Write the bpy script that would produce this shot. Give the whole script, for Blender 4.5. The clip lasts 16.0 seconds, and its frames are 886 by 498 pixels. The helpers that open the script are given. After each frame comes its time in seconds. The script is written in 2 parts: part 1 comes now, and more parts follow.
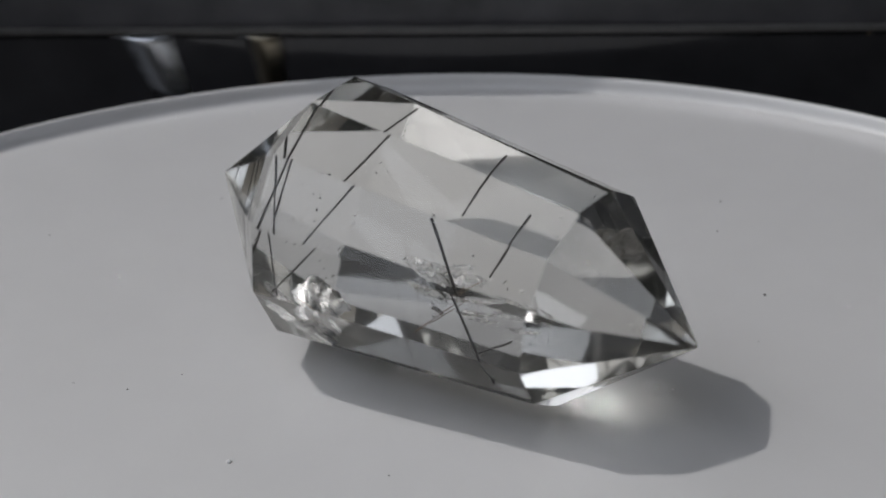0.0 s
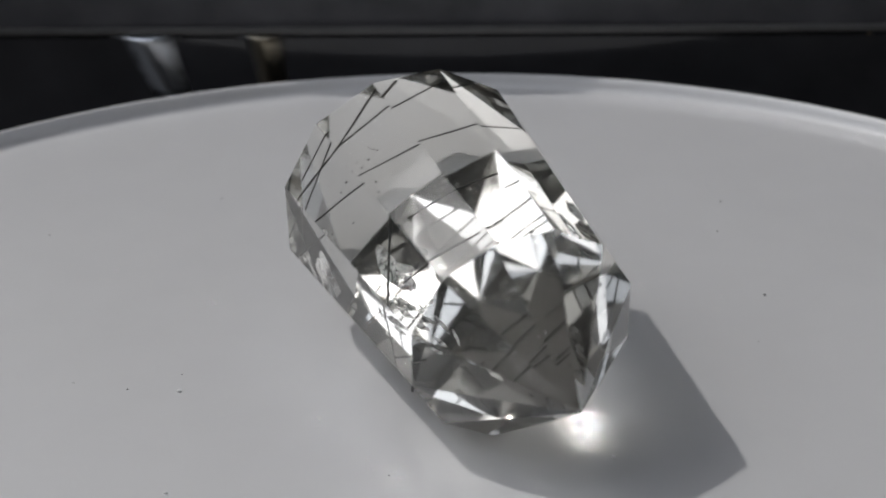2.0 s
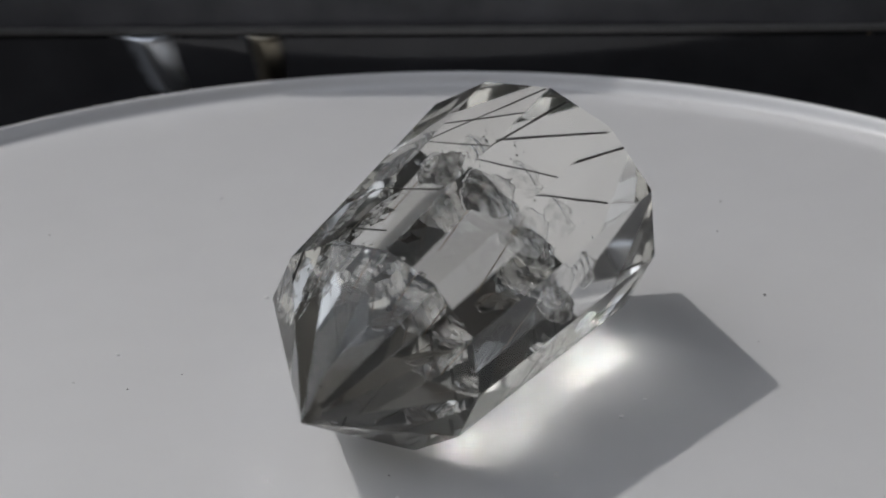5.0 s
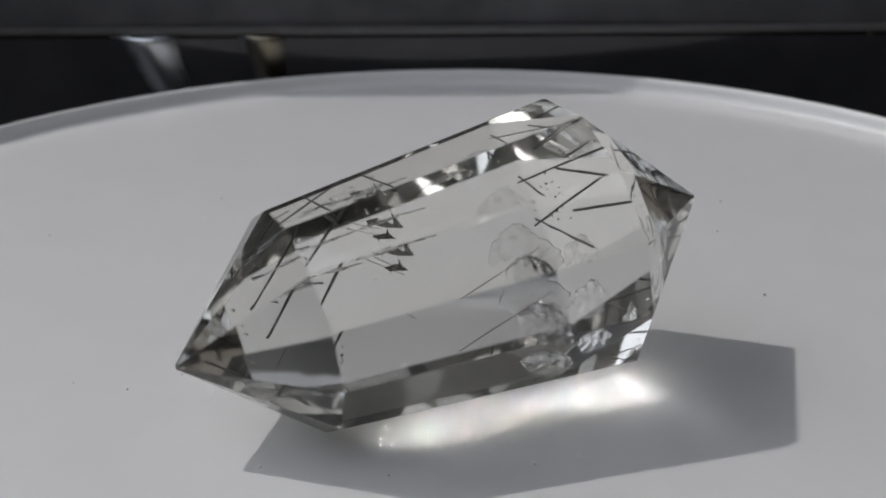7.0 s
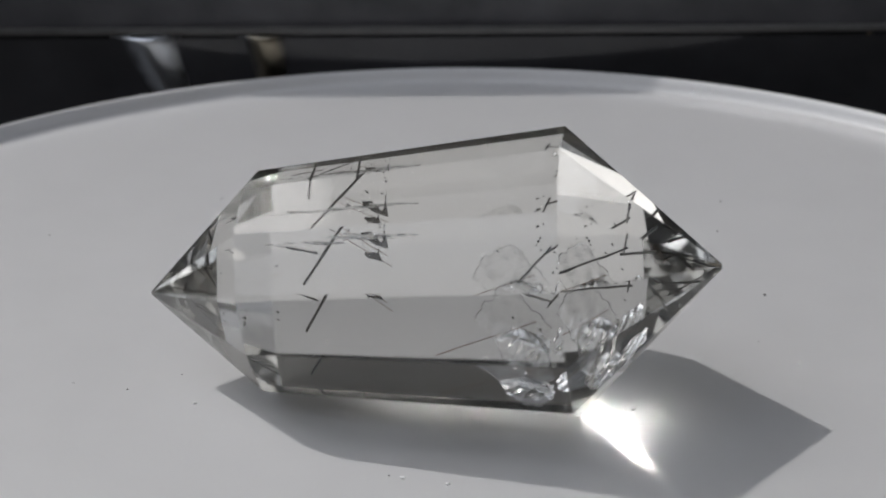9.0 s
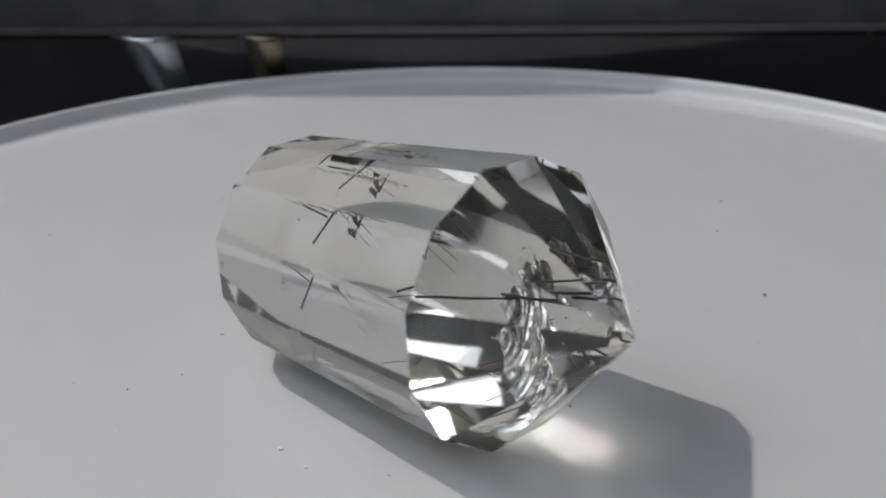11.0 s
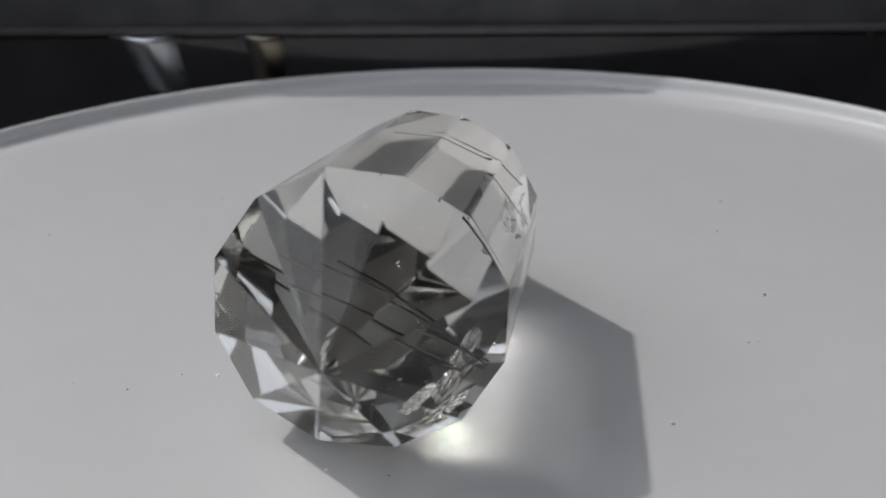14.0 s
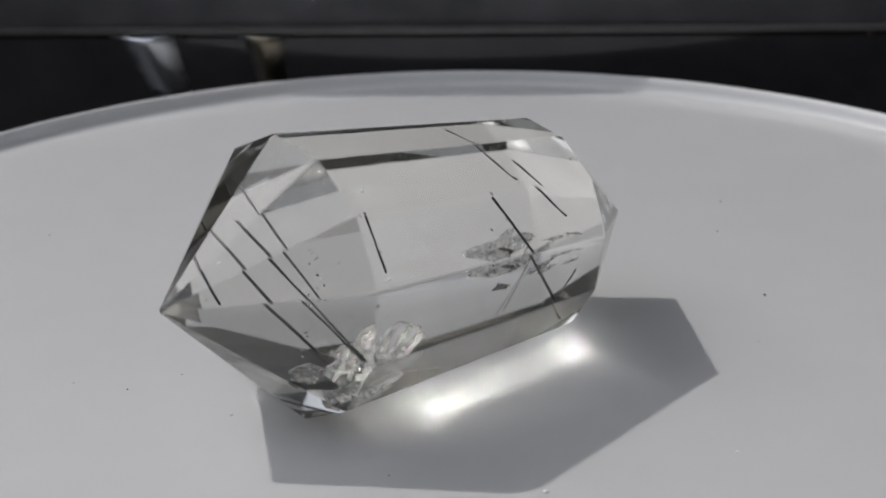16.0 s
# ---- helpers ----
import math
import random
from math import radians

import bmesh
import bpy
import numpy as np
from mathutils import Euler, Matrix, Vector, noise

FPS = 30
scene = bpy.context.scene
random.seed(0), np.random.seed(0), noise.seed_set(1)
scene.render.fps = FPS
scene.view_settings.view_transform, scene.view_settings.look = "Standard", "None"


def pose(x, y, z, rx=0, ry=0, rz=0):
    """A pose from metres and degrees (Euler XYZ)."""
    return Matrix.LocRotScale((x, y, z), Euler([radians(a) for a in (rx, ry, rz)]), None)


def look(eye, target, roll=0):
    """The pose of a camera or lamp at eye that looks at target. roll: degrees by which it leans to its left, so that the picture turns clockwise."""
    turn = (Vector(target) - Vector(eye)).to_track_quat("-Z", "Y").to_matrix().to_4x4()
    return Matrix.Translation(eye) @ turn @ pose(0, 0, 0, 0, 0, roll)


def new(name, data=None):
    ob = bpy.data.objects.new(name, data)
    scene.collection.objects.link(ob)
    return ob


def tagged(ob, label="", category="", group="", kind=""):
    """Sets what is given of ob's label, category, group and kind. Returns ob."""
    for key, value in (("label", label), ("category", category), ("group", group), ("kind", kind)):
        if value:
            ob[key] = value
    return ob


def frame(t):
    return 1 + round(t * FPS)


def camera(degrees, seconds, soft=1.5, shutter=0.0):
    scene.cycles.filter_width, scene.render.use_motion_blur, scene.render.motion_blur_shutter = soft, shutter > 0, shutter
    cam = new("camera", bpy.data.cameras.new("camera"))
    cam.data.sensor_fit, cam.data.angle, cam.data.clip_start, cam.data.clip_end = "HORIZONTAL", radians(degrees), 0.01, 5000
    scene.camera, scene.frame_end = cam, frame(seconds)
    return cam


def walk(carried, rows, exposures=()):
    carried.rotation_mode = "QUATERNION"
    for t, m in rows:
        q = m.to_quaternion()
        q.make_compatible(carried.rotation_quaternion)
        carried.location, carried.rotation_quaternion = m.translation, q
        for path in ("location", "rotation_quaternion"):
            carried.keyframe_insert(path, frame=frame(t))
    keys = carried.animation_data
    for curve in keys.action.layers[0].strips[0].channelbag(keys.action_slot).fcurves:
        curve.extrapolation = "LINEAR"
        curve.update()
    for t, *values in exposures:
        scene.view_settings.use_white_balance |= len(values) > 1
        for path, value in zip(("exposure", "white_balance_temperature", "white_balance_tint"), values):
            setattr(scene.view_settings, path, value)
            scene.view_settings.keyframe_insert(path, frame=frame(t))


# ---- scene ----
# Lengths of the stone are in units of its own length, U metres from tip to tip.
U = 0.065
FOV = 25.88
cam = camera(FOV, 16.0, 1.9)
EYE = Vector((0.0221, -3.0296, 1.6131)) * U
TARGET = Vector((0.0221, 0.0863, 0.2)) * U
walk(cam, [(0.0, look(EYE, TARGET, -1.26)), (16.0, look(EYE, TARGET, -1.26))],
     exposures=[(0.0, -1.11, 6540, 10), (8.0, -0.93, 6560, 10), (16.0, -0.89, 6560, 10)])


def turn(t):
    """Degrees by which the turntable has turned at t seconds."""
    return -35.11 - 18.032 * t + 6.87 * math.sin(t / 16 * math.pi) - 1.77 * math.sin(t / 8 * math.pi)


# The lens is stopped down: only the far rim and the background fall out of focus.
cam.data.dof.use_dof, cam.data.dof.focus_distance, cam.data.dof.aperture_fstop = True, 0.212, 52.0

# ---- light ----
SUN = Vector((-0.68, 0.41, 1.0)).normalized()
world = bpy.data.worlds.new("world")
scene.world = world
world.use_nodes = True
wn = world.node_tree
sky = wn.nodes.new("ShaderNodeTexSky")
sky.sky_type, sky.sun_disc = "NISHITA", False
sky.sun_elevation = math.asin(SUN.z)
sky.sun_rotation = math.atan2(SUN.x, SUN.y)
back = wn.nodes["Background"]
back.inputs["Strength"].default_value = 0.46
haze = wn.nodes.new("ShaderNodeHueSaturation")  # a bright, hazy sky
haze.inputs["Saturation"].default_value = 0.29
wn.links.new(sky.outputs["Color"], haze.inputs["Color"])
wn.links.new(haze.outputs["Color"], back.inputs["Color"])
sun = new("sun", bpy.data.lights.new("sun", "SUN"))
sun.data.energy, sun.data.angle, sun.data.color = 2.5, radians(1.3), (1.0, 0.985, 0.98)
scene.cycles.sample_clamp_indirect, scene.cycles.blur_glossy = 0.0, 0.06
scene.cycles.use_guiding = True
sun.matrix_world = look(SUN * 3, (0, 0, 0))
# ---- materials ----


def material(name):
    m = bpy.data.materials.new(name)
    m.use_nodes = True
    return m, m.node_tree.nodes, m.node_tree.links, m.node_tree.nodes["Principled BSDF"]


def surface(name, color, rough, metal=0.0, vary=0.12, scale=200.0, bump=0.0, bump_scale=800.0, coat=0.0):
    """A surface with colour varied at two scales and fine relief."""
    m, n, l, b = material(name)
    tc = n.new("ShaderNodeTexCoord")
    a, c = n.new("ShaderNodeTexNoise"), n.new("ShaderNodeTexNoise")
    a.inputs["Scale"].default_value, c.inputs["Scale"].default_value = scale, scale * 0.13
    a.inputs["Detail"].default_value = c.inputs["Detail"].default_value = 5
    add = n.new("ShaderNodeMath")
    add.operation = "ADD"
    ramp = n.new("ShaderNodeMapRange")
    ramp.inputs["From Min"].default_value, ramp.inputs["From Max"].default_value = 0.7, 1.3
    ramp.inputs["To Min"].default_value, ramp.inputs["To Max"].default_value = 1 - vary, 1 + vary
    mul = n.new("ShaderNodeVectorMath")
    mul.operation = "SCALE"
    mul.inputs[0].default_value = color
    for tex in (a, c):
        l.new(tc.outputs["Object"], tex.inputs["Vector"])
    l.new(a.outputs["Fac"], add.inputs[0])
    l.new(c.outputs["Fac"], add.inputs[1])
    l.new(add.outputs[0], ramp.inputs["Value"])
    l.new(ramp.outputs["Result"], mul.inputs["Scale"])
    l.new(mul.outputs["Vector"], b.inputs["Base Color"])
    b.inputs["Roughness"].default_value, b.inputs["Metallic"].default_value = rough, metal
    b.inputs["Coat Weight"].default_value = coat
    b.inputs["Coat Roughness"].default_value = 0.15
    if bump:
        f, bp = n.new("ShaderNodeTexNoise"), n.new("ShaderNodeBump")
        f.inputs["Scale"].default_value = bump_scale
        bp.inputs["Strength"].default_value, bp.inputs["Distance"].default_value = bump, 0.0004
        l.new(tc.outputs["Object"], f.inputs["Vector"])
        l.new(f.outputs["Fac"], bp.inputs["Height"])
        l.new(bp.outputs["Normal"], b.inputs["Normal"])
    return m


# clear quartz: hand-polished facets that are not quite flat, a fine polishing haze
QUARTZ, qn, ql, quartz_base = material("clear_quartz")
qn.remove(quartz_base)
tc, wave, relief = qn.new("ShaderNodeTexCoord"), qn.new("ShaderNodeTexNoise"), qn.new("ShaderNodeBump")
wave.inputs["Scale"].default_value, wave.inputs["Detail"].default_value = 130, 1
relief.inputs["Strength"].default_value, relief.inputs["Distance"].default_value = 1.0, 0.00003
ql.new(tc.outputs["Object"], wave.inputs["Vector"])
ql.new(wave.outputs["Fac"], relief.inputs["Height"])
clear = qn.new("ShaderNodeBsdfGlass")
clear.inputs["Color"].default_value = (1.0, 0.998, 0.982, 1)
clear.inputs["IOR"].default_value, clear.inputs["Roughness"].default_value = 1.544, 0.04
ql.new(relief.outputs["Normal"], clear.inputs["Normal"])
frost = qn.new("ShaderNodeBsdfGlass")
frost.inputs["Color"].default_value = (1.0, 0.995, 0.97, 1)
frost.inputs["IOR"].default_value, frost.inputs["Roughness"].default_value = 1.544, 0.3
veil = qn.new("ShaderNodeMixShader")
veil.inputs["Fac"].default_value = 0.04
ql.new(clear.outputs["BSDF"], veil.inputs[1])
ql.new(frost.outputs["BSDF"], veil.inputs[2])
ql.new(veil.outputs["Shader"], qn["Material Output"].inputs["Surface"])


def healed(name, rough, most, veil_kind="ShaderNodeBsdfTranslucent", sparse=0.45):
    """A healed crack: a bright gap with a patchy white veil."""
    m, n, l, b = material(name)
    b.inputs["Transmission Weight"].default_value, b.inputs["IOR"].default_value, b.inputs["Roughness"].default_value = 1.0, 1.544, rough
    b.inputs["Base Color"].default_value = (1, 1, 1, 1)
    chalk, veil = n.new(veil_kind), n.new("ShaderNodeMixShader")
    chalk.inputs["Color"].default_value = (0.95, 0.95, 0.93, 1)
    tc, patch, amount = n.new("ShaderNodeTexCoord"), n.new("ShaderNodeTexNoise"), n.new("ShaderNodeMapRange")
    patch.inputs["Scale"].default_value, patch.inputs["Detail"].default_value = 900, 4
    amount.inputs["From Min"].default_value, amount.inputs["From Max"].default_value = sparse, sparse + 0.2
    amount.inputs["To Min"].default_value, amount.inputs["To Max"].default_value = 0.0, most
    l.new(tc.outputs["Object"], patch.inputs["Vector"])
    l.new(patch.outputs["Fac"], amount.inputs["Value"])
    l.new(amount.outputs["Result"], veil.inputs["Fac"])
    l.new(b.outputs["BSDF"], veil.inputs[1])
    l.new(chalk.outputs["BSDF"], veil.inputs[2])
    l.new(veil.outputs["Shader"], n["Material Output"].inputs["Surface"])
    return m


CRACK = healed("silvery_crack", 0.12, 0.2)
# the feather's strong white veil stands in for sun and sky glints
FEATHER = healed("glint_white_feather", 0.25, 0.75, "ShaderNodeBsdfDiffuse", 0.40)
CERAMIC = surface("white_glazed_ceramic", (0.66, 0.66, 0.66), 0.52, vary=0.02, scale=120, coat=1.0)
CERAMIC.node_tree.nodes["Principled BSDF"].inputs["IOR"].default_value = 2.2
NEEDLE = surface("black_tourmaline", (0.02, 0.018, 0.016), 0.4, vary=0.4, scale=3000)
BLACK = surface("black_gloss_plastic", (0.048, 0.048, 0.052), 0.09, vary=0.3, scale=60)
DARK = surface("dark_matt_cloth", (0.11, 0.11, 0.116), 0.95, vary=0.3, scale=90)
DARK.node_tree.nodes["Principled BSDF"].inputs["Specular IOR Level"].default_value = 0.1
TABLE = surface("dark_table_top", (0.02, 0.02, 0.021), 0.4, vary=0.3, scale=40)
SHADE = surface("blocker_tan", (0.235, 0.215, 0.19), 0.9, vary=0.15, scale=6)
NEAR_BLACK = surface("blocker_near_black", (0.045, 0.046, 0.048), 0.9, vary=0.3, scale=9)
PAVING = surface("dark_paving", (0.15, 0.148, 0.145), 0.9, vary=0.15, scale=3, bump=0.3, bump_scale=60)
# dark colour for the feather crack where it reflects no light
CURL = surface("dark_crack_side", (0.10, 0.088, 0.074), 0.35, vary=0.5, scale=2500)
qn, ql = CURL.node_tree.nodes, CURL.node_tree.links  # thin enough to let some light through
thin, sheer = qn.new("ShaderNodeBsdfTransparent"), qn.new("ShaderNodeMixShader")
sheer.inputs["Fac"].default_value = 0.35
ql.new(qn["Principled BSDF"].outputs["BSDF"], sheer.inputs[1])
ql.new(thin.outputs["BSDF"], sheer.inputs[2])
ql.new(sheer.outputs["Shader"], qn["Material Output"].inputs["Surface"])
BROWN = surface("brown_rutile", (0.16, 0.09, 0.05), 0.35, vary=0.3, scale=3000)
STEEL = surface("brushed_steel", (0.42, 0.44, 0.47), 0.6, metal=1.0, vary=0.15, scale=150)
LEDGE = surface("edge_light_grey", (0.13, 0.128, 0.126), 0.35, vary=0.2, scale=200)
CRUMB = surface("white_quartz_crumb", (0.92, 0.92, 0.92), 0.15, vary=0.05, scale=2000)
DUST = surface("dark_dust", (0.1, 0.095, 0.09), 0.9, vary=0.3, scale=4000)

# ---- building blocks ----


def mesh(name, bm, mat):
    me = bpy.data.meshes.new(name)
    bmesh.ops.recalc_face_normals(bm, faces=bm.faces)
    bm.to_mesh(me)
    bm.free()
    me.materials.append(mat)
    return me


def part(name, bm, mat, parent=None, label=""):
    ob = new(name, mesh(name, bm, mat))
    if parent:
        ob.parent = parent
    return tagged(ob, label)


def box(bm, lo, hi):
    v = bmesh.ops.create_cube(bm, size=1)["verts"]
    for q in v:
        q.co = Vector([lo[i] + (q.co[i] + 0.5) * (hi[i] - lo[i]) for i in range(3)])


def lathe(profile, steps=192):
    """A ring-shaped or disc-shaped body turned from a profile of (radius, height)."""
    bm = bmesh.new()
    rings = []
    for r, z in profile:
        if r < 1e-7:
            rings.append([bm.verts.new((0, 0, z))])
        else:
            rings.append([bm.verts.new((r * math.cos(k / steps * math.tau), r * math.sin(k / steps * math.tau), z)) for k in range(steps)])
    for a, b in zip(rings, rings[1:]):
        for k in range(steps):
            q = [a[k % len(a)], a[(k + 1) % len(a)], b[(k + 1) % len(b)], b[k % len(b)]]
            q = list(dict.fromkeys(q))
            if len(q) > 2:
                bm.faces.new(q).smooth = True
    return bm


# ---- the plate on its turntable ----
plate = part("plate", lathe([(r * U, z * U) for r, z in (
    (0, 0), (0.7, 0), (1.2, 0.0), (1.54, 0.0), (1.565, 0.001), (1.578, 0.005), (1.585, 0.012), (1.590, 0.023), (1.594, 0.031), (1.598, 0.0355), (1.603, 0.037), (1.608, 0.035),
    (1.611, 0.030), (1.604, 0.018), (1.575, 0.0), (1.53, -0.022), (1.46, -0.04), (1.0, -0.045), (0.95, -0.06), (0.93, -0.06), (0.9, -0.045), (0, -0.045))]), CERAMIC)
tagged(plate, "white glazed round plate with a low raised rim", "plate")
turntable = new("turntable")
tagged(turntable, "round turntable with a steel drum under the white plate", "turntable")
part("top_disc", lathe([(r * U, z * U) for r, z in ((0, -0.0605), (1.04, -0.0605), (1.05, -0.065), (1.05, -0.09), (1.04, -0.095), (0, -0.095))]), DARK, turntable)
part("drum", lathe([(r * U, z * U) for r, z in ((0, -0.0955), (1.0, -0.0955), (1.0, -0.42), (0.98, -0.46), (0, -0.46))]), STEEL, turntable, "brushed steel drum")

# ---- the stone ----
SIDES = 12
# radii of the twelve corners of each shoulder, and the frame of the stone on the table
R_P = [0.1989, 0.1985, 0.1971, 0.1922, 0.1941, 0.197, 0.196, 0.1973, 0.1971, 0.2008, 0.2009, 0.1979]
R_Q = [0.2526, 0.2451, 0.2438, 0.2416, 0.2483, 0.2502, 0.2493, 0.2471, 0.2472, 0.2508, 0.254, 0.2533]
LEAN = -0.096
AX_U = Vector((math.cos(LEAN), 0, math.sin(LEAN)))
AX_V = Vector((0, 1, 0))
AX_W = AX_U.cross(AX_V)
CENTRE = Vector((-0.0099, 0.0563, 0.2173))


def inside(a, v, w):
    """A place in the stone, from its length along the axis and two offsets across it."""
    return CENTRE + AX_U * a + AX_V * v + AX_W * w


def shoulder(radii, along, ta, tb):
    out = []
    for k, r in enumerate(radii):
        g = 0.2981 + k * math.tau / SIDES
        v, w = r * math.cos(g), r * math.sin(g)
        out.append(inside(along + ta * v + tb * w, v, w))
    return out


def stone_body():
    """The cut stone: the space inside the planes of its facets."""
    p, q = shoulder(R_P, 0.2851, 0.0022, 0.029), shoulder(R_Q, -0.2441, -0.0356, -0.0119)
    tip_p, tip_q = inside(0.5037, 0.0064, -0.0128), inside(-0.4963, -0.0082, -0.0073)
    mid = inside(0, 0, 0)
    planes = []

    def plane(pts):
        c = sum(pts, Vector()) / len(pts)
        n = np.linalg.svd(np.array([list(a - c) for a in pts]))[2][2]
        n = Vector(n)
        if n.dot(c - mid) < 0:
            n.negate()
        planes.append((n, n.dot(c)))

    for k in range(SIDES):
        j = (k + 1) % SIDES
        plane([p[k], p[j], q[k], q[j]])
        plane([p[k], p[j], tip_p])
        plane([q[k], q[j], tip_q])
    n = np.array([list(a[0]) for a in planes])
    d = np.array([a[1] for a in planes])
    pts = []
    count = len(planes)
    for i in range(count):
        for j in range(i + 1, count):
            for k in range(j + 1, count):
                a = n[[i, j, k]]
                if abs(np.linalg.det(a)) > 1e-4:
                    s = np.linalg.solve(a, d[[i, j, k]])
                    if (n @ s - d).max() < 1e-6:
                        pts.append(s)
    bm = bmesh.new()
    for s in pts:
        bm.verts.new(s * U)
    bmesh.ops.remove_doubles(bm, verts=bm.verts, dist=0.002 * U)
    hull = bmesh.ops.convex_hull(bm, input=bm.verts)
    loose = [v for v in bm.verts if not v.link_faces]
    bmesh.ops.delete(bm, geom=loose, context="VERTS")
    bmesh.ops.dissolve_limit(bm, angle_limit=radians(1.0), verts=bm.verts, edges=bm.edges)
    bmesh.ops.bevel(bm, geom=bm.edges, offset=0.0011 * U, segments=2, affect="EDGES", clamp_overlap=True)
    return bm


crystal = new("crystal")
tagged(crystal, "clear double-pointed faceted quartz with black needles, on a white plate", "crystal")
stone = part("stone", stone_body(), QUARTZ, crystal, "clear polished faceted quartz")

# ---- inclusions of the stone: ends of each needle as length along the axis and two offsets across it ----


def rod(bm, p, q, r0, r1, sides=6, steps=5, wobble=0.0, seed=0):
    """A slightly uneven straight needle from p to q."""
    rnd = random.Random(seed)
    d = (q - p).normalized()
    x = d.orthogonal().normalized()
    y = d.cross(x)
    rings = []
    for i in range(steps + 1):
        f = i / steps
        c = p.lerp(q, f) + (x * rnd.uniform(-1, 1) + y * rnd.uniform(-1, 1)) * wobble
        r = (r0 + (r1 - r0) * f) * rnd.uniform(0.75, 1.2)
        rings.append([bm.verts.new(c + (x * math.cos(k * math.tau / sides) + y * math.sin(k * math.tau / sides)) * r) for k in range(sides)])
    for a, b in zip(rings, rings[1:]):
        for k in range(sides):
            bm.faces.new((a[k], a[(k + 1) % sides], b[(k + 1) % sides], b[k]))
    bm.faces.new(rings[0][::-1])
    bm.faces.new(rings[-1])


NEEDLES = (
    ((0.063, -0.134, 0.130), (0.224, -0.166, -0.112), 0.0034),
    ((0.092, 0.030, 0.184), (0.121, -0.140, 0.158), 0.0028),
    ((0.185, -0.015, 0.106), (0.206, -0.178, 0.089), 0.0030),
    ((-0.337, 0.114, 0.075), (-0.283, -0.178, -0.072), 0.0034),
    ((-0.185, 0.160, 0.050), (-0.215, -0.195, -0.075), 0.0028),
    ((-0.335, 0.006, 0.107), (-0.208, -0.186, -0.082), 0.0028),
    ((-0.405, 0.032, 0.056), (-0.415, -0.064, 0.010), 0.0032),
    ((-0.215, -0.160, 0.155), (-0.205, -0.215, 0.075), 0.0028),
    ((0.246, -0.136, -0.022), (0.197, -0.171, -0.055), 0.0026),
)
for i, (p, q, r) in enumerate(NEEDLES):
    bm = bmesh.new()
    rod(bm, inside(*p) * U, inside(*q) * U, r * 0.9 * U, r * 0.7 * U, 6, 7, 0.0006 * U, i)
    part("needle", bm, NEEDLE, crystal, "black tourmaline needle inside the stone")
PALE = (((-0.008, -0.130, -0.152), (-0.190, -0.124, -0.090), 0.0009),
        ((0.14, -0.12, 0.02), (0.07, -0.16, -0.06), 0.0007), ((0.16, -0.10, 0.03), (0.06, -0.14, -0.07), 0.0007))
for i, (p, q, r) in enumerate(PALE):
    bm = bmesh.new()
    rod(bm, inside(*p) * U, inside(*q) * U, r * U, r * U, 5, 6, 0.0008 * U, 50 + i)
    part("fine_needle", bm, BROWN, crystal, "thin brownish needle inside the stone")


def crack(name, centre, along, across, seed, bend=0.0, ripple=0.0, rings=3.0, ragged=0.35, cells=(48, 24), gap=0.0004, mat=None):
    """A healed crack: a thin, smoothly curved gap of air in the stone, with shell-like ripples and a ragged outline.
    along and across are its half axes, as lengths on the three axes of the stone."""
    ea, eb = (AX_U * p[0] + AX_V * p[1] + AX_W * p[2] for p in (along, across))
    n = ea.cross(eb).normalized()
    o = inside(*centre)
    m, k = cells
    bm = bmesh.new()
    grid = {}
    for i in range(m + 1):
        g = i / m * math.tau
        reach = 1 + ragged * noise.noise(Vector((math.cos(g) * 1.6 + seed, math.sin(g) * 1.6, 0.7))) + ragged * 0.4 * noise.noise(Vector((math.cos(g) * 6 + seed, math.sin(g) * 6, 3.1)))
        for j in range(k + 1):
            r = j / k * reach
            x, y = r * math.cos(g), r * math.sin(g)
            d = math.hypot(x + 0.9, y * 0.8 + 0.3)
            h = bend * (x * x * 0.7 + y * y + 0.5 * x) + ripple * math.sin(d * rings * math.tau) + ripple * 1.5 * noise.noise(Vector((x * 1.6 + seed, y * 1.6, 5.5)))
            if j == 0:
                grid[i, 0] = grid.get((0, 0)) or bm.verts.new(o * U)
            elif i == m:
                grid[i, j] = grid[0, j]
            else:
                grid[i, j] = bm.verts.new((o + ea * x + eb * y + n * h) * U)
    for i in range(m):
        for j in range(k):
            ring = list(dict.fromkeys((grid[i, j], grid[i, j + 1], grid[i + 1, j + 1], grid[i + 1, j])))
            bm.faces.new(ring).smooth = True
    bmesh.ops.recalc_face_normals(bm, faces=bm.faces)
    bmesh.ops.solidify(bm, geom=bm.faces, thickness=gap * U)
    bmesh.ops.recalc_face_normals(bm, faces=bm.faces)
    bmesh.ops.reverse_faces(bm, faces=bm.faces)
    me = bpy.data.meshes.new(name)
    bm.to_mesh(me)
    bm.free()
    me.materials.append(mat or CRACK)
    ob = new(name, me)
    ob.parent = crystal
    return tagged(ob, "silvery curved crack inside the stone")


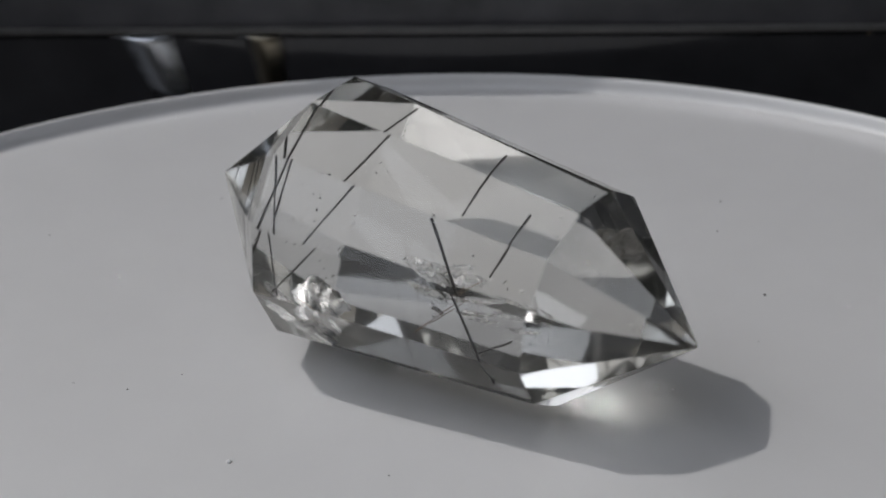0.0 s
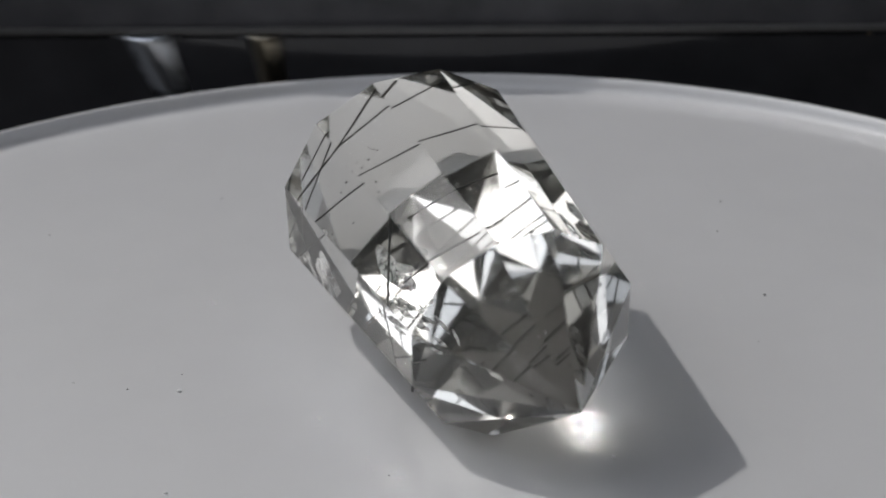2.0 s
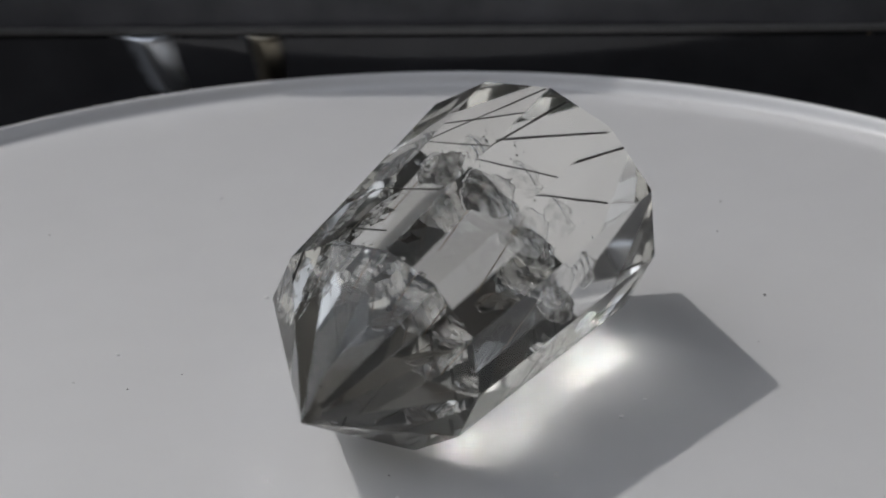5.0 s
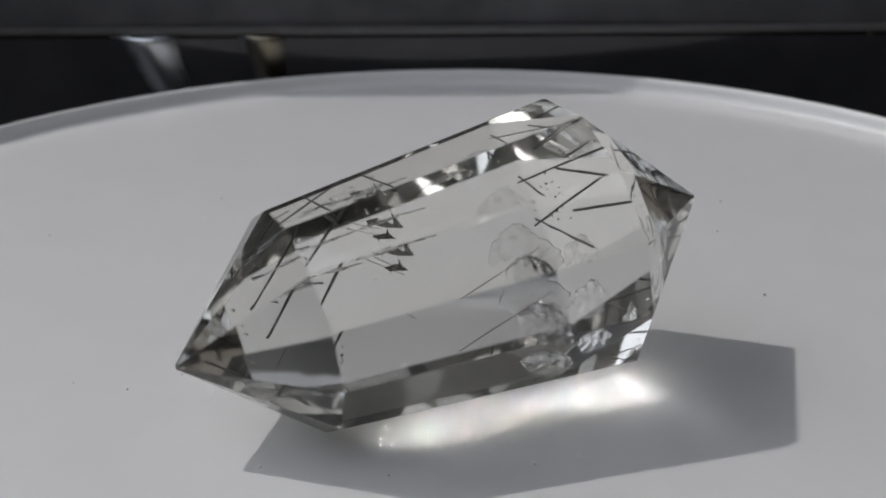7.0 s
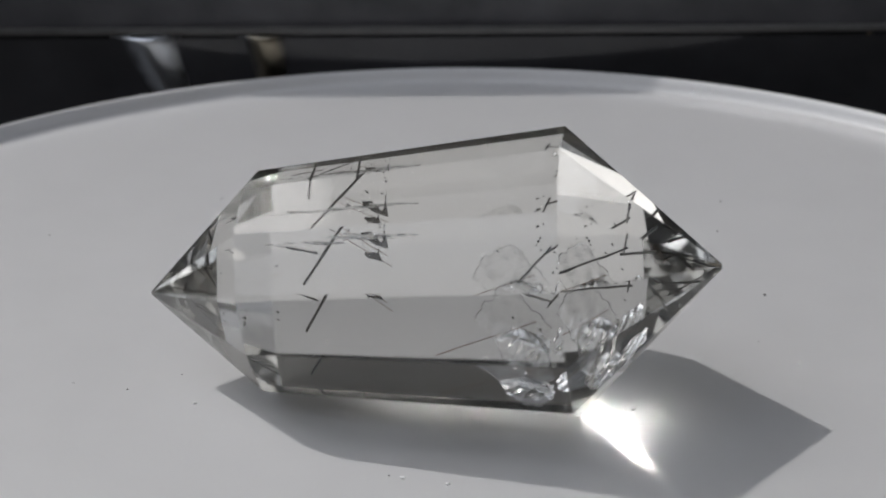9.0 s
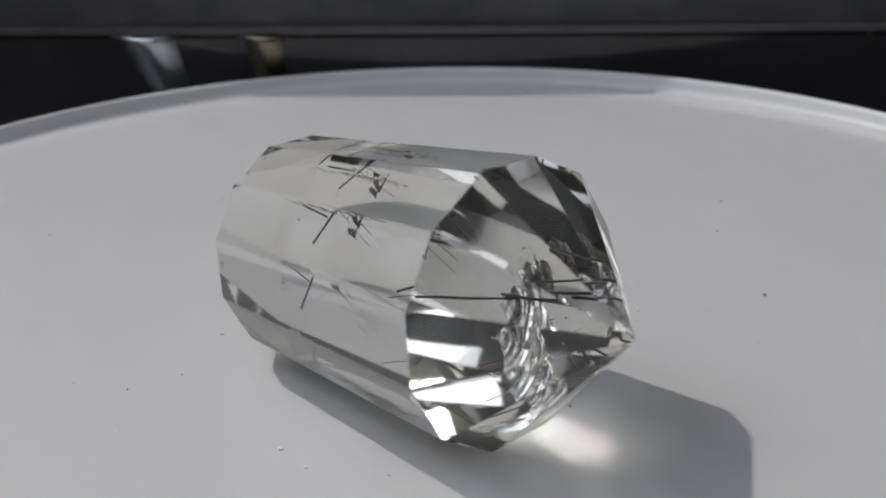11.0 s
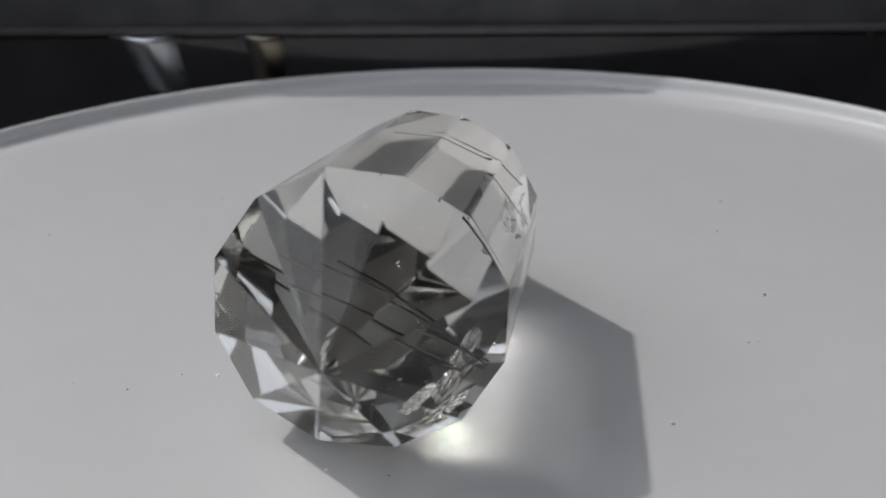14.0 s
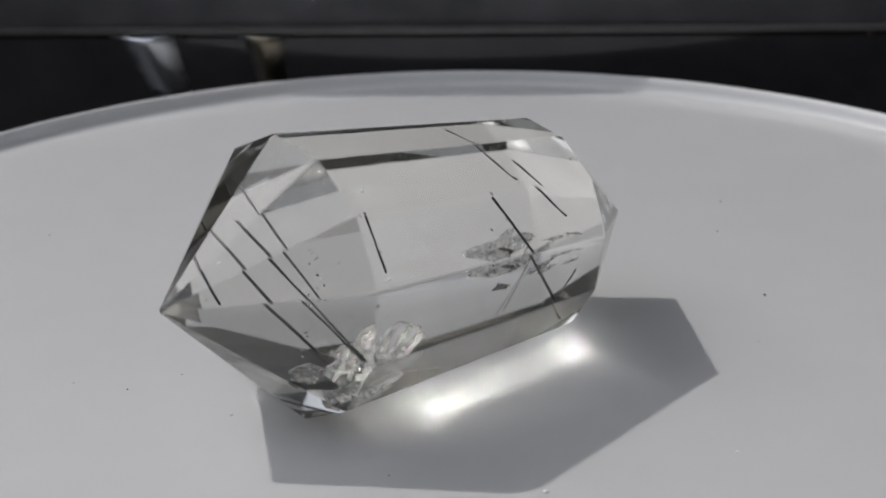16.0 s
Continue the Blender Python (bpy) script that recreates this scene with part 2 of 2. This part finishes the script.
# a feather of narrow leaf-like cracks across the middle
rnd = random.Random(5)
for i in range(13):
    f = i / 12
    b = rnd.uniform(-0.034, 0.034) * (1 - 0.6 * f)
    at = (0.050 + 0.20 * f + rnd.gauss(0, 0.008), -0.100 + 0.776 * b, 0.010 + 0.63 * b - 0.01 * f)
    long, tilt, skew = rnd.uniform(0.024, 0.042) * (1.1 - 0.4 * f), rnd.gauss(0, 0.06), rnd.gauss(0.1, 0.2)
    wide = long * rnd.uniform(0.22, 0.4) * (1 - 0.5 * f)
    crack("crack", at, (0.999 * long, (-0.01 + 0.776 * skew) * long, (0.036 + 0.63 * skew) * long), (-0.03 * wide, (0.776 - 0.63 * tilt) * wide, (0.63 + 0.776 * tilt) * wide),
          3 + i, 0.10 * wide, 0.0005, 1.3, 0.5, (28, 12), mat=FEATHER)
# shell-like cracks in the wide end
crack("crack", (-0.150, -0.105, -0.085), (-0.060, 0.012, -0.020), (-0.006, -0.022, 0.046), 11, 0.003, 0.0006, 1.8, 0.45)
crack("crack", (-0.165, -0.100, -0.135), (-0.045, 0.020, -0.012), (0.006, 0.035, -0.030), 47, 0.010, 0.0006, 3.0, 0.2)
crack("crack", (-0.190, -0.125, -0.140), (-0.022, 0.006, 0.004), (0.004, 0.022, -0.018), 17, 0.002, 0.0006, 2.0, 0.4)
crack("crack", (-0.245, -0.085, -0.110), (-0.032, 0.004, 0.008), (0.004, 0.026, -0.024), 23, 0.003, 0.0008, 2.0, 0.4)


def grain(bm, at, r, seed, flat=0.6):
    rnd = random.Random(seed)
    v = bmesh.ops.create_icosphere(bm, subdivisions=1, radius=r)["verts"]
    for q in v:
        q.co = Vector((q.co.x, q.co.y, q.co.z * flat)) * rnd.uniform(0.7, 1.3) + at


# tiny flat gaps that sparkle, strewn round the cracks
rnd = random.Random(9)
bm = bmesh.new()
for i in range(45):
    if i % 3 == 0:
        at = inside(rnd.gauss(0.12, 0.06), rnd.gauss(-0.12, 0.03), rnd.gauss(0.02, 0.03))
    else:
        at = inside(rnd.gauss(-0.21, 0.06), rnd.gauss(-0.06, 0.055), rnd.gauss(-0.07, 0.06))
    n = Vector((rnd.gauss(0, 1), rnd.gauss(0, 1), rnd.gauss(0, 1))).normalized()
    x = n.orthogonal().normalized()
    y = n.cross(x)
    r = rnd.uniform(0.0015, 0.006)
    ring = [bm.verts.new((at + (x * math.cos(k * 1.257) + y * math.sin(k * 1.257) * 0.6) * r * rnd.uniform(0.6, 1.3)) * U) for k in range(5)]
    a, b = bm.verts.new((at + n * r * 0.06) * U), bm.verts.new((at - n * r * 0.06) * U)
    for k in range(5):
        bm.faces.new((ring[(k + 1) % 5], ring[k], a))
        bm.faces.new((ring[k], ring[(k + 1) % 5], b))
for corners in (shoulder(R_Q, -0.2441, -0.0356, -0.0119), shoulder(R_P, 0.2851, 0.0022, 0.029)):
    for i in range(26):
        k = rnd.randrange(SIDES)
        at = corners[k].lerp(corners[(k + 1) % SIDES], rnd.random()).lerp(inside(0, 0, 0), rnd.uniform(0.02, 0.05))
        n = (Vector((rnd.gauss(0, 1), rnd.gauss(0, 1), rnd.gauss(0, 1))).normalized() + (at - inside(0, 0, 0)).normalized()).normalized()
        x = n.orthogonal().normalized()
        y = n.cross(x)
        r = rnd.uniform(0.002, 0.006)
        ring = [bm.verts.new((at + (x * math.cos(j * 1.257) + y * math.sin(j * 1.257) * 0.6) * r * rnd.uniform(0.6, 1.3)) * U) for j in range(5)]
        a, b = bm.verts.new((at + n * r * 0.06) * U), bm.verts.new((at - n * r * 0.06) * U)
        for j in range(5):
            bm.faces.new((ring[(j + 1) % 5], ring[j], a))
            bm.faces.new((ring[j], ring[(j + 1) % 5], b))
me = bpy.data.meshes.new("flecks")
bm.to_mesh(me)
bm.free()
me.materials.append(QUARTZ)
flecks = tagged(new("flecks", me), "tiny sparkling flecks inside the stone", kind="stuff")
flecks.parent = crystal

# dark ribbons, curled within one plane, stand in for the feather crack's unlit side
PLANE_N = Vector((-0.382, -0.586, -0.690)).normalized()
PLANE_D = Vector((-0.340, 0.800, -0.490)).normalized()
PLANE_L = PLANE_D.cross(PLANE_N).normalized()


def ribbon(centre, half, width, bow, seed):
    """An S-shaped, ragged-edged thin band."""
    rnd = random.Random(seed)
    bm = bmesh.new()
    rings = []
    for i in range(25):
        f = i / 12 - 1
        mid = Vector(centre) + PLANE_L * half * f + PLANE_D * bow * math.sin(f * 3.4 + 0.4) + PLANE_N * 0.003 * math.sin(f * 4)
        w = width * (1.05 - 0.75 * f * f) * rnd.uniform(0.88, 1.12)
        cross = (PLANE_L * math.cos(f * 2) + PLANE_D * (0.6 + 0.4 * math.sin(f * 4))).normalized()
        rings.append([bm.verts.new(inside(*(mid + cross * w * a + PLANE_N * 0.0006 * b)) * U) for a, b in ((-1, -1), (1, -1), (1, 1), (-1, 1))])
    for a, b in zip(rings, rings[1:]):
        for k in range(4):
            bm.faces.new((a[k], a[(k + 1) % 4], b[(k + 1) % 4], b[k]))
    bm.faces.new(rings[0])
    bm.faces.new(rings[-1])
    part("dark_ribbon", bm, CURL, crystal, "dark curled ribbon for the feather crack's unlit side, inside the stone")


ribbon((0.080, -0.095, 0.008), 0.026, 0.0090, 0.022, 1)
ribbon((0.084, -0.096, -0.026), 0.013, 0.0100, 0.010, 3)

# dark mineral grains
for i, (at, r) in enumerate((((-0.205, -0.047, 0.015), 0.0028), ((-0.21, -0.03, 0.03), 0.002), ((-0.2, -0.06, 0.0), 0.002), ((-0.215, -0.05, 0.045), 0.0018), ((0.12, -0.06, 0.045), 0.002))):
    bm = bmesh.new()
    grain(bm, inside(*at) * U, r * U, 70 + i, 1.0)
    part("mineral_grain", bm, NEEDLE, crystal, "small dark mineral grain inside the stone")

# ---- surroundings ----
LOW = -0.0300  # top of the table
bm = bmesh.new()
box(bm, (-0.41, -0.7, LOW - 0.025), (0.8, 0.55, LOW))
table = tagged(part("table", bm, TABLE), "dark smooth table top under the turntable", "table")

# a black box close behind the plate
black_box = new("black_box")
tagged(black_box, "low black box with a glossy front, behind the plate", "box")
black_box.matrix_world = pose(0, 1.572 * U, 0.133 * U, 0, 0.25, -2.3)
bm = bmesh.new()
box(bm, (-0.22, 0.0, LOW - 0.133 * U), (0.22, 0.16, -0.0011))
bmesh.ops.bevel(bm, geom=bm.edges, offset=0.0006, segments=3, affect="EDGES")
part("body", bm, BLACK, black_box, "glossy black body")
# thin strip, its grey lightened for light caught on the box's edge
bm = bmesh.new()
box(bm, (-0.2202, -0.0004, -0.0010), (0.2202, 0.0012, 0.0))
bmesh.ops.bevel(bm, geom=bm.edges, offset=0.0003, segments=2, affect="EDGES")
part("ledge", bm, LEDGE, black_box, "thin edge strip, grey for the light caught along the box edge")
bm = bmesh.new()
box(bm, (-0.22, 0.0014, -0.001), (0.22, 0.16, 0.0185))
bmesh.ops.bevel(bm, geom=bm.edges, offset=0.0008, segments=3, affect="EDGES")
part("upper_part", bm, DARK, black_box, "matt dark grey upper part")


# added slanted ribs on the glossy front; metal crests stand in for reflected streaks
def streaked(name, color, rough, x0, x1, half):
    m, n, l, b = material(name)
    tc, axes = n.new("ShaderNodeTexCoord"), n.new("ShaderNodeSeparateXYZ")
    l.new(tc.outputs["Object"], axes.inputs[0])
    def calc(kind, a, c):
        q = n.new("ShaderNodeMath")
        q.operation = kind
        for k, v in enumerate((a, c)):
            if isinstance(v, float):
                q.inputs[k].default_value = v
            else:
                l.new(v, q.inputs[k])
        return q.outputs[0]
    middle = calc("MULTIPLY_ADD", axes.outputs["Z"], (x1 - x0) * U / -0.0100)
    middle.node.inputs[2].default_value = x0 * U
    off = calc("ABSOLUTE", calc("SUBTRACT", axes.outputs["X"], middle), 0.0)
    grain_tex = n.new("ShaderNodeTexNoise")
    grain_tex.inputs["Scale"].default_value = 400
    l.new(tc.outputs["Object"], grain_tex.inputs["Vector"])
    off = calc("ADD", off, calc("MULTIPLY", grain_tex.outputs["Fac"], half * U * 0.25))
    # the soft-edged mask paints the streak's glow as metal along the middle
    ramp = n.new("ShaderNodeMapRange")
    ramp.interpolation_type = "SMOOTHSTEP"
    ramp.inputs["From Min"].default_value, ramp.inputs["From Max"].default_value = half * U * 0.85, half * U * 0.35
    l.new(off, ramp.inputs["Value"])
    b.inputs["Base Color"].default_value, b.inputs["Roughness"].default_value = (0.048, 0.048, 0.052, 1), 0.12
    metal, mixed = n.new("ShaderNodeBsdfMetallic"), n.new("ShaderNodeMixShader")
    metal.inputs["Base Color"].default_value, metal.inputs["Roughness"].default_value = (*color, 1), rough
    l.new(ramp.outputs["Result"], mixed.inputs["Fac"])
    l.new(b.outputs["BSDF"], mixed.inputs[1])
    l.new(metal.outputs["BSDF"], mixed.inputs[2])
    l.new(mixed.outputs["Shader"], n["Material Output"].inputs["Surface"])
    return m


for x0, x1, half, color, text in ((-0.715, -0.655, 0.10, (0.86, 0.90, 0.95), "added black rib, steel-bright along its crest for a reflected streak"),
                                  (-0.415, -0.395, 0.075, (0.30, 0.27, 0.21), "added black rib, bronze along its crest for a faint reflected streak"),
                                  (1.16, 1.06, 0.016, (0.16, 0.12, 0.09), "thin added rib, dull bronze for a reflected streak"), (1.10, 1.02, 0.012, (0.16, 0.12, 0.09), "thin added rib, dull bronze for a reflected streak")):
    bm = bmesh.new()
    rings = []
    for i in range(9):
        f = i / 8
        x = (x0 + (x1 - x0) * f) * U
        w = half * U * (1 - 0.3 * f)
        rings.append([bm.verts.new((x + w * k / 10, 0.0003 - 0.16 * w * (1 + math.cos(k / 10 * math.pi)), -0.0011 - 0.0100 * f)) for k in range(-10, 11)])
    for a, b in zip(rings, rings[1:]):
        for k in range(20):
            bm.faces.new((a[k], a[k + 1], b[k + 1], b[k])).smooth = True
        bm.faces.new((a[0], b[0], b[20], a[20]))
    bm.faces.new(rings[0])
    bm.faces.new(rings[-1])
    part("rib", bm, streaked("streak_gloss", color, 0.3, x0, x1, half), black_box, text)


def surround_block(name, boxes, mat, label):
    bm = bmesh.new()
    for lo, hi in boxes:
        box(bm, lo, hi)
    return tagged(part(name, bm, mat), label, kind="structure")


# unseen slabs added to block sky light and darken what the stone reflects
surround_block("blocker_west", [((-1.72, -1.4, -0.75), (-1.6, 1.02, 0.92))], NEAR_BLACK, "unseen near-black wall added to block low sky light")
surround_block("blocker_east", [((1.4, -1.4, -0.75), (1.52, 1.02, 0.85))], NEAR_BLACK, "unseen near-black wall added to block low sky light")
surround_block("blocker_north", [((-1.1, 0.9, -0.75), (1.4, 1.02, 1.25))], SHADE, "unseen tall dark wall added to block sky light")
surround_block("blocker_south", [((-1.6, -1.4, -0.75), (1.4, -1.28, 1.2))], SHADE, "unseen dark wall added to cut light from the south")
surround_block("blocker_top", [((-0.62, 0.15, 1.3), (1.52, 1.02, 1.36)), ((0.35, -1.4, 1.3), (1.52, 0.15, 1.36))], SHADE, "unseen dark roof added to block high sky, open towards the south-west")
surround_block("ground", [((-60, -60, -0.85), (60, 60, -0.75))], PAVING, "grey ground")
for x, y in ((-0.39, -0.65), (0.72, -0.65), (-0.39, 0.5), (0.72, 0.5)):
    bm = bmesh.new()
    box(bm, (x, y, -0.75), (x + 0.05, y + 0.05, LOW - 0.025))
    part("leg", bm, TABLE, table)

# ---- still specks added for sensor dust, and crumbs on the plate ----
for i, (x, y, r) in enumerate(((0.6339, 0.2805, 0.0042), (-0.5372, -0.0416, 0.003), (-0.4476, 0.0089, 0.0024), (-0.6374, -0.0119, 0.0022), (-0.7945, 0.6391, 0.003),
                               (-0.454, 0.8129, 0.003), (0.6153, 0.7402, 0.003), (0.5865, 0.5844, 0.0026), (-0.0732, -0.3532, 0.0026), (0.5927, 0.0888, 0.0022))):
    bm = bmesh.new()
    grain(bm, Vector((x * U, y * U, r * U * 0.3)), r * (0.7 if i else 1) * U, 200 + i, 0.4)
    tagged(part("dust_speck", bm, DUST), "tiny dark speck added for sensor dust, still over the turning plate", "dust speck", "dust on the plate")
crumbs = []
for i, (x, y, r) in enumerate(((0.22, -0.537, 0.004), (0.39, 0.168, 0.004), (-0.012, 0.364, 0.005), (-0.087, 0.373, 0.004), (-0.362, 0.092, 0.004), (-0.104, -0.437, 0.005))):
    bm = bmesh.new()
    grain(bm, Vector((x * U, y * U, r * U * 0.4)), r * U, 300 + i, 0.5)
    crumbs.append(tagged(part("crumb", bm, CRUMB), "tiny sparkling quartz crumb on the plate", "crumb", "crumbs on the plate"))


def motions():
    times = [i * 0.25 for i in range(65)]
    spin = [(t, pose(0, 0, 0, 0, 0, turn(t))) for t in times]
    for thing in (crystal, turntable, *crumbs):
        walk(thing, spin)
    rows = []
    for t in times:
        g = radians(turn(t) - 44)
        rows.append((t, pose(0.025 * U * math.cos(g), (0.025 * math.sin(g) - 0.08) * U, 0, 0, 0, turn(t))))
    walk(plate, rows)


motions()
